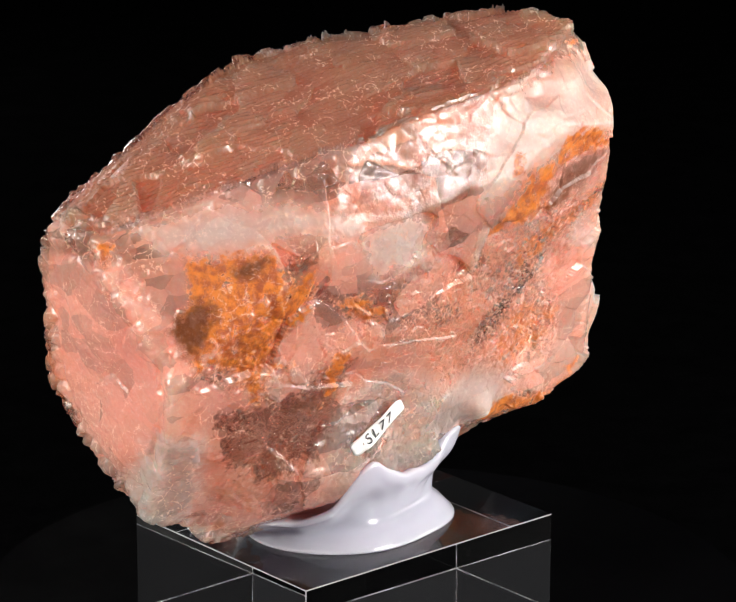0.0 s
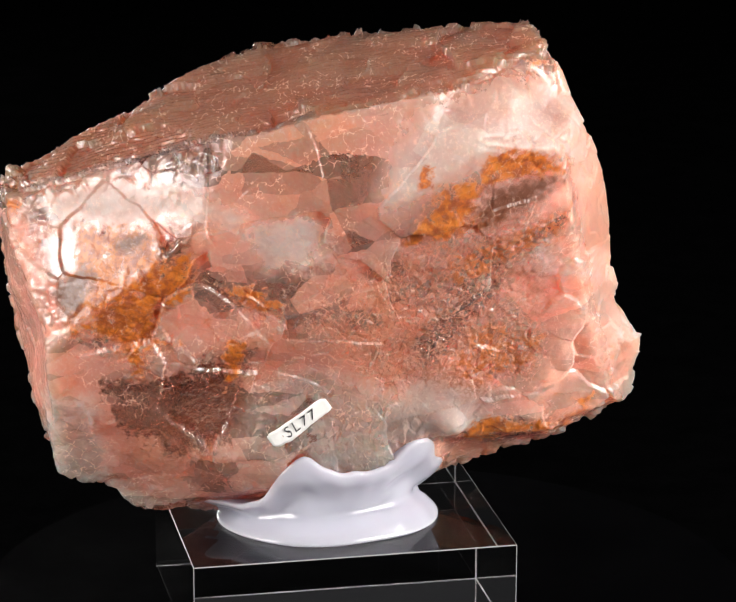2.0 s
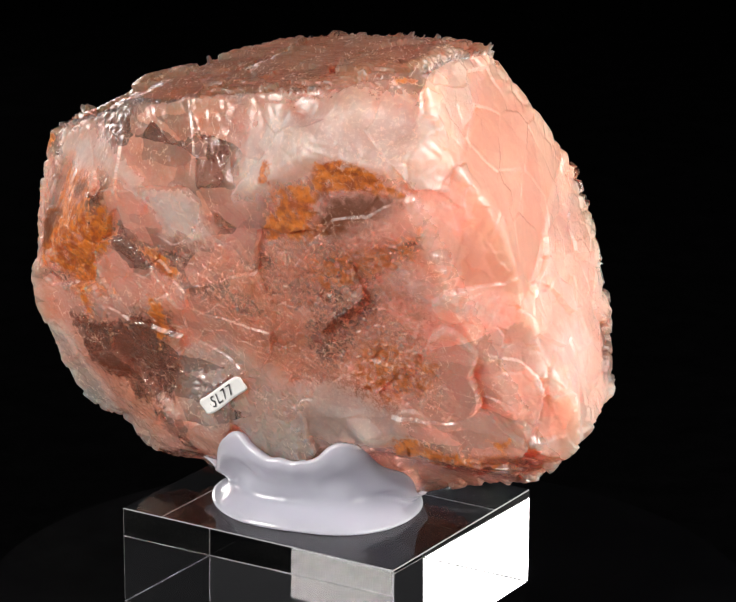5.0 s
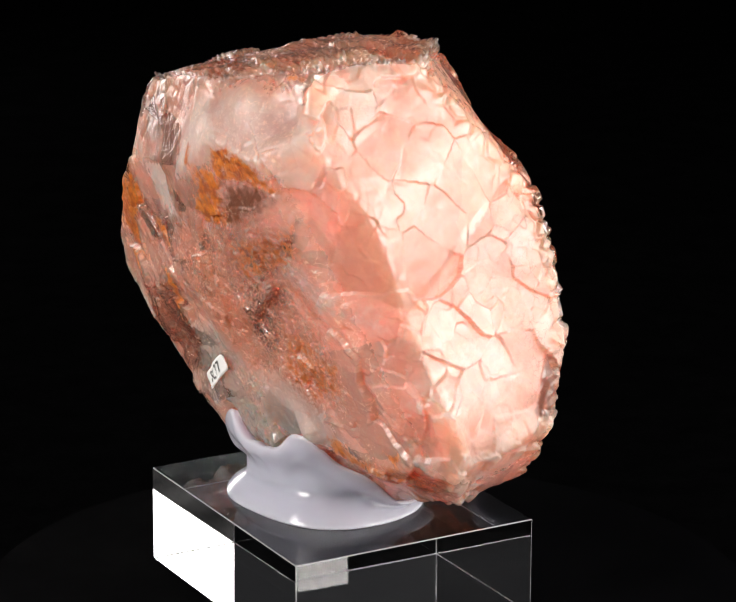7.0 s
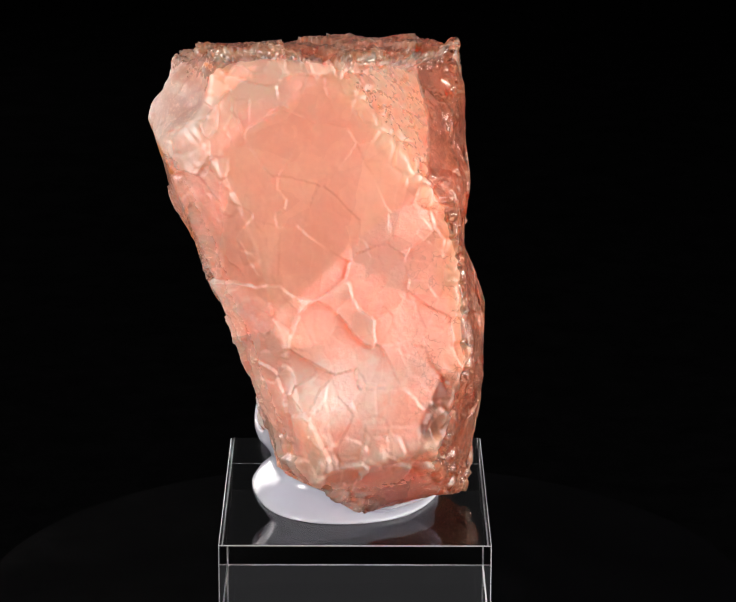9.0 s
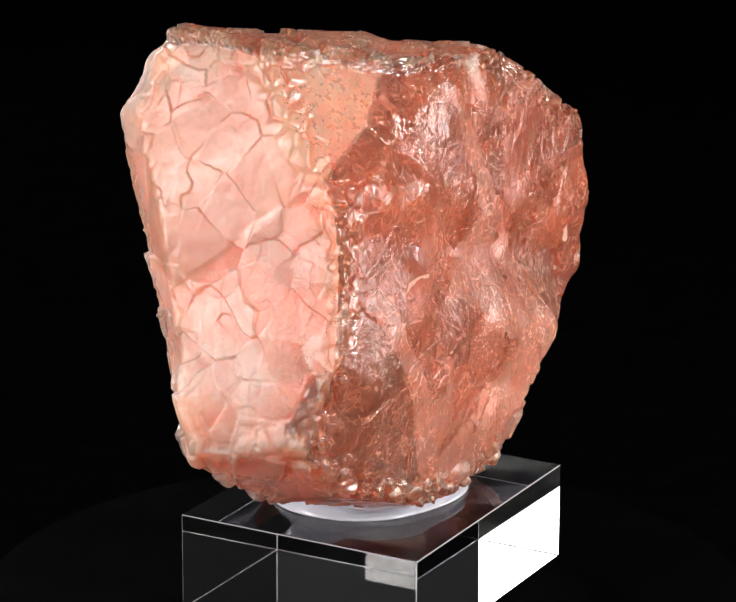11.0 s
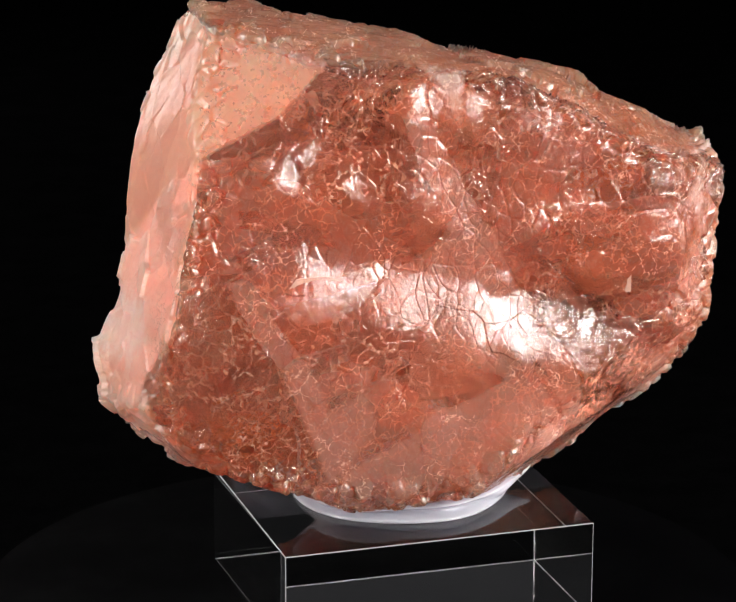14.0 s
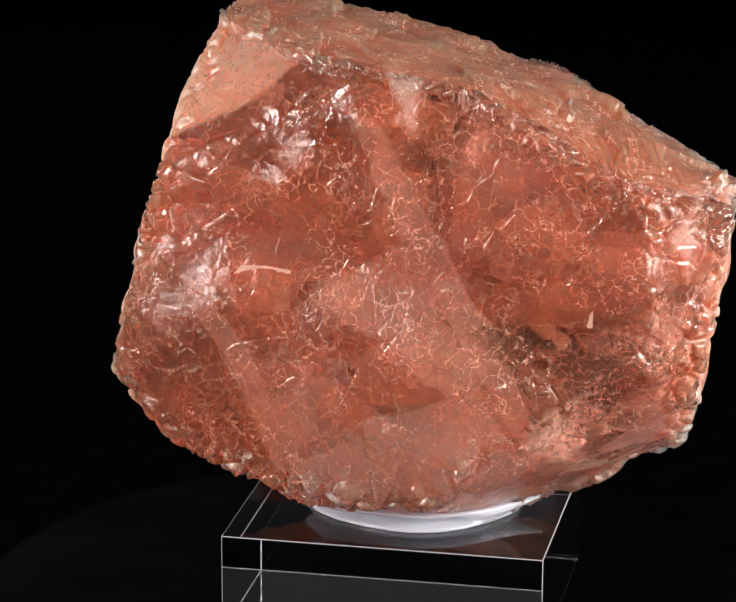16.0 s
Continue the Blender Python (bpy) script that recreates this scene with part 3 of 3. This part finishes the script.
def build_veils():
    """Healed fractures inside the crystal: thin flat sheets that scatter light."""
    rng = random.Random(11)
    veils = ((6, -8, 84, 35, 40, 15), (10, 20, 70, -20, 55, 17), (4, 34, 76, 150, 35, 15), (0, 4, 58, 60, 50, 13), (-12, -18, 74, -60, 35, 12),
             (8, -16, 62, 120, 60, 12), (4, 48, 72, 100, 20, 12), (-8, 22, 92, 10, 65, 14), (6, 8, 96, 70, 35, 10),
             (18, 9, 51, 96, 84, 9), (17, 26, 43, 80, 78, 10), (18, 0, 45, 100, 80, 7), (17, 40, 66, 62, 88, 8), (15, 14, 98, 80, 60, 7), (19, -16, 66, 95, 88, 8))
    for x, y, z, turn, lean, size in veils:
        bm = bmesh.new()
        ring = []
        for i in range(9):
            a = 2 * math.pi * i / 9
            q = size * (rng.uniform(0.65, 1.05) if x < 14 else 0.92 / max(abs(math.cos(a)), abs(math.sin(a)), 0.72))
            ring.append((q * math.cos(a), 0.75 * q * math.sin(a)))
        low = [bm.verts.new((u * MM, w * MM, 0)) for u, w in ring]
        high = [bm.verts.new((u * MM, w * MM, 0.12 * MM)) for u, w in ring]
        bm.faces.new(low[::-1])
        bm.faces.new(high)
        for i in range(9):
            bm.faces.new((low[i], low[(i + 1) % 9], high[(i + 1) % 9], high[i]))
        stand = pose(x * MM, y * MM, z * MM, lean, 0, turn)
        shrink = 1.0
        for v in bm.verts:
            way = stand @ v.co - Vector(CENTRE) * MM
            place, _ = surface_hit(Vector(CENTRE) + way.normalized() * 110, -way)
            shrink = min(shrink, 0.8 * (place - Vector(CENTRE)).length * MM / way.length)
        bm.transform(stand @ Matrix.Diagonal((shrink, shrink, 1, 1)))
        part("inner_veil", bm, VEIL, crystal, "pale healed fracture inside the crystal", smooth=False)


def build_flakes():
    """Small flat fractures inside the crystal, along its cleavage directions, added at random for inner glow and
    sparkle.
    """
    rng = random.Random(23)
    turns = ((34, 62, 20), (150, 80, -35), (95, 86, 50), (10, 12, 0))
    made = 0
    while made < 110:
        way = Vector((rng.gauss(0, 1), rng.gauss(0, 1), rng.gauss(0, 1))).normalized()
        skin, _ = surface_hit(Vector(CENTRE) + way * 110, -way)
        if skin is None:
            continue
        at = Vector(CENTRE) + (skin - Vector(CENTRE)) * rng.uniform(0.3, 0.86)
        turn, lean, spin = rng.choice(turns)
        stand = pose(*(at * MM), lean + rng.gauss(0, 5), 0, turn + rng.gauss(0, 6)) @ pose(0, 0, 0, 0, 0, spin)
        long, wide, skew = rng.uniform(2.0, 6.5), rng.uniform(1.2, 3.6), rng.uniform(-1.5, 1.5)
        corners = [(-long - skew, -wide), (long - skew * 0.4, -wide * rng.uniform(0.7, 1)), (long + skew, wide), (-long * rng.uniform(0.6, 1), wide)]
        depth = min((SURFACE.find_nearest(stand @ Vector((u * MM, w * MM, 0)))[3] / MM) for u, w in corners)
        mids = [stand @ Vector((u * MM, w * MM, 0)) for u, w in corners]
        inside = all((surface_hit(Vector(CENTRE) + (q / MM - Vector(CENTRE)).normalized() * 110, Vector(CENTRE) - q / MM)[0] - Vector(CENTRE)).length
                     > (q / MM - Vector(CENTRE)).length + 0.8 for q in mids)
        if depth < 0.8 or not inside:
            continue
        bm = bmesh.new()
        low = [bm.verts.new((u * MM, w * MM, 0)) for u, w in corners]
        high = [bm.verts.new((u * MM, w * MM, 0.08 * MM)) for u, w in corners]
        bm.faces.new(low[::-1])
        bm.faces.new(high)
        for i in range(4):
            bm.faces.new((low[i], low[(i + 1) % 4], high[(i + 1) % 4], high[i]))
        bm.transform(stand)
        part("inner_flake", bm, VEIL, crystal, smooth=False)
        made += 1


VEIL = simple("pale_healed_fracture", (0.95, 0.62, 0.5), 0.15, 300, 0.1, 0.6, Transmission_Weight=0.6, IOR=1.2)
build_veils()
build_flakes()


# ---- clear acrylic block ----
BLOCK_AT = Vector((-2.1, 7.3, 9.52)) * MM


def build_block():
    bm = bmesh.new()
    bmesh.ops.create_cube(bm, size=1.0, matrix=Matrix.Translation(BLOCK_AT) @ Matrix.Diagonal((0.0501, 0.0600, 0.0190, 1)))
    bmesh.ops.bevel(bm, geom=bm.edges[:], offset=0.00016, segments=1, affect="EDGES")
    chamfers = [min(e.calc_length() for e in face.edges) < 0.001 for face in bm.faces]
    ob = part("acrylic_block", bm, ACRYLIC, smooth=False)
    ob.data.materials.append(EDGE)
    for face, chamfer in zip(ob.data.polygons, chamfers):
        face.material_index = int(chamfer)
    return tagged(ob, "clear polished acrylic display block on the black turntable", "display block")


block = build_block()


# ---- white mounting putty ----
def rim_height(y, x):
    """Height of the putty's upper rim above the block, by its place round the crystal."""
    front = smoothstep(2.0, -9.0, x)
    waves = 14.0 + 4.0 * math.exp(-((y - 16.5) / 4.0) ** 2) + 5.5 * math.exp(-((y + 6.0) / 3.6) ** 2)
    waves += 0.6 * math.sin(y * 1.3) - 8.0 * smoothstep(17, 27, y) - 4.0 * smoothstep(-9, -14, y)
    return float(3.2 * (1 - front) + waves * front)


def build_putty():
    cx, cy, floor = -4.0, 8.4, 19.06
    around, levels = 120, 30
    profile = []
    for i in range(around):
        a = 2 * math.pi * i / around
        bulge = 1 + 0.02 * math.sin(3 * a + 1) + 0.015 * math.sin(5 * a)
        foot = bulge / math.sqrt((math.cos(a) / 18.2) ** 2 + (math.sin(a) / 20.8) ** 2)
        high = rim_height(cy + foot * math.sin(a), cx + foot * math.cos(a))
        column = []
        for k in range(levels):
            s = k / (levels - 1)
            z = 0.9 + (high - 0.9) * s
            place, _ = surface_hit((cx + 80 * math.cos(a), cy + 80 * math.sin(a), floor + z), (-math.cos(a), -math.sin(a), 0))
            hug = 0.0
            if place is not None:
                hug = math.hypot(place.x - cx, place.y - cy)
            waist = foot * (0.97 - 0.17 * math.sin(math.pi * min(1, s * 1.25)) ** 0.8 * min(1, high / 8))
            column.append(max(waist, min(hug + 0.8 + 1.2 * (1 - s ** 4), foot * (1.0 + 0.2 * s + 0.12 * s * float(smoothstep(4, 12, cy + foot * math.sin(a)) * smoothstep(4, -4, cx + foot * math.cos(a)))))))
        profile.append((a, foot, high, column))
    smooth_cols = []
    for i in range(around):
        rows = [profile[(i + d) % around][3] for d in (-2, -1, 0, 1, 2)]
        smooth_cols.append([sum(col) / 5 for col in zip(*rows)])
    for (a, foot, high, _), column in zip(profile, smooth_cols):
        for k in range(levels):
            z = 0.9 + (high - 0.9) * k / (levels - 1)
            lip = 0.9 * math.exp(-((z - 2.4) / 1.5) ** 2) - 0.9 * math.exp(-((z - 4.7 - 0.5 * math.sin(2 * a)) / 0.9) ** 2)
            column[k] += lip * float(smoothstep(6, 10, high))
    bm = bmesh.new()
    grid = []
    for (a, foot, high, _), column in zip(profile, smooth_cols):
        pts = [(foot * 0.98, 0.0), (foot, 0.25), (foot * 0.998, 0.6)]
        pts += [(r, 0.9 + (high - 0.9) * k / (levels - 1)) for k, r in enumerate(column)]
        pts += [(column[-1] - 0.7, high + 0.45), (column[-1] - 2.0, high + 0.2), (column[-1] * 0.6, high * 0.7), (0.5, 3.0)]
        grid.append([bm.verts.new(((cx + r * math.cos(a)) * MM, (cy + r * math.sin(a)) * MM, (floor + z) * MM)) for r, z in pts])
    for i in range(around):
        one, two = grid[i], grid[(i + 1) % around]
        for k in range(len(one) - 1):
            bm.faces.new((one[k], two[k], two[k + 1], one[k + 1]))
    bm.faces.new([col[0] for col in reversed(grid)])
    bm.faces.new([col[-1] for col in grid])
    for _ in range(7):
        bmesh.ops.smooth_vert(bm, verts=[v for v in bm.verts if v.co.z > (floor + 0.7) * MM], factor=0.5, use_axis_x=True, use_axis_y=True, use_axis_z=True)
    bmesh.ops.recalc_face_normals(bm, faces=bm.faces)
    return tagged(part("mounting_putty", bm, PUTTY), "glossy white mounting putty holding the crystal on the block", "putty")


putty = build_putty()


# ---- paper label ----
def build_label():
    left, right = Vector((-23.4, 22.3, 40.2)), Vector((-25.2, 11.8, 46.8))
    along = (right - left).normalized()
    out = (Vector((-1, 0, -0.25)) - along * Vector((-1, 0, -0.25)).dot(along)).normalized()
    up = out.cross(along)
    mid = (left + right) / 2
    half_w, half_h, nx, ny = 6.4, 1.65, 24, 6

    def over(u, w):
        """How far the crystal stands out under a spot of the label."""
        place, _ = surface_hit(mid + along * u + up * w + out * 30, -out)
        return (place - mid).dot(out) if place is not None else -5.0

    samples = [over(u, w) for u in (-6, -4, -2, 0, 2, 4, 6) for w in (-1.5, 0, 1.5)]
    rise = sorted(samples)[-4] + 0.1

    def on_label(u, w, extra=0.0):
        bend = 0.35 * (u / half_w) ** 2 - 0.1 * math.sin(u)
        return (mid + along * u + up * (w + 0.35 * math.sin(u / 3)) + out * (max(rise - bend, over(u, w) + 0.25) + extra)) * MM

    bm = bmesh.new()
    rows = []
    for j in range(ny + 1):
        row = []
        for i in range(nx + 1):
            u, w = -half_w + 2 * half_w * i / nx, -half_h + 2 * half_h * j / ny
            trim = 1 - 0.35 * max(0, abs(u) / half_w - 0.88) / 0.12
            row.append(bm.verts.new(on_label(u, w * trim)))
        rows.append(row)
    for j in range(ny):
        for i in range(nx):
            bm.faces.new((rows[j][i], rows[j][i + 1], rows[j + 1][i + 1], rows[j + 1][i]))
    made = bmesh.ops.extrude_face_region(bm, geom=bm.faces[:])
    bmesh.ops.translate(bm, verts=[v for v in made["geom"] if isinstance(v, bmesh.types.BMVert)], vec=-out * 0.15 * MM)
    bmesh.ops.recalc_face_normals(bm, faces=bm.faces)
    label = tagged(part("paper_label", bm, PAPER), "small white paper label with handwritten black lettering, glued to the crystal", "label")
    curve = bpy.data.curves.new("lettering", "FONT")
    curve.body, curve.size, curve.shear, curve.space_character = "SL77", 2.9 * MM, 0.12, 1.25
    curve.align_x, curve.align_y, curve.extrude, curve.offset = "CENTER", "CENTER", 0.02 * MM, -0.02 * MM
    text = new("lettering_source", curve)
    mesh = bpy.data.meshes.new_from_object(text.evaluated_get(bpy.context.evaluated_depsgraph_get()))
    bpy.data.objects.remove(text)
    for v in mesh.vertices:
        v.co = on_label(v.co.x / MM, v.co.y / MM, 0.16 + v.co.z / MM)
    mesh.name = "lettering"
    part("lettering", mesh, INK, label, "thin black handwritten letters and digits", smooth=False)
    return label


label = build_label()


# ---- turntable ----
def build_turntable():
    root = tagged(new("turntable"), "round black motorised turntable on a black cloth", "turntable")
    for name, radius, low, high in (("top_plate", 75, -6, 0), ("drive_base", 62, -60, -6.5)):
        bm = bmesh.new()
        bmesh.ops.create_cone(bm, cap_ends=True, segments=128, radius1=radius * MM, radius2=radius * MM, depth=(high - low) * MM,
                              matrix=Matrix.Translation((0, 0, (high + low) / 2 * MM)))
        rims = [e for e in bm.edges if len(e.link_faces) == 2 and any(len(f.verts) > 4 for f in e.link_faces)]
        bmesh.ops.bevel(bm, geom=rims, offset=0.8 * MM, segments=3, affect="EDGES")
        part(name, bm, BLACK_TOP, root, smooth=False)
    return root


turntable = build_turntable()


def motions():
    """All that stands on the turntable turns clockwise with it, at a steady 14.5 degrees a second."""
    rows = [(t, pose(0, 0, 0, 0, 0, -(14.5 * (t - 9.0) - 0.155))) for t in range(17)]
    for thing in (crystal, block, putty, label, turntable):
        walk(thing, rows)


motions()
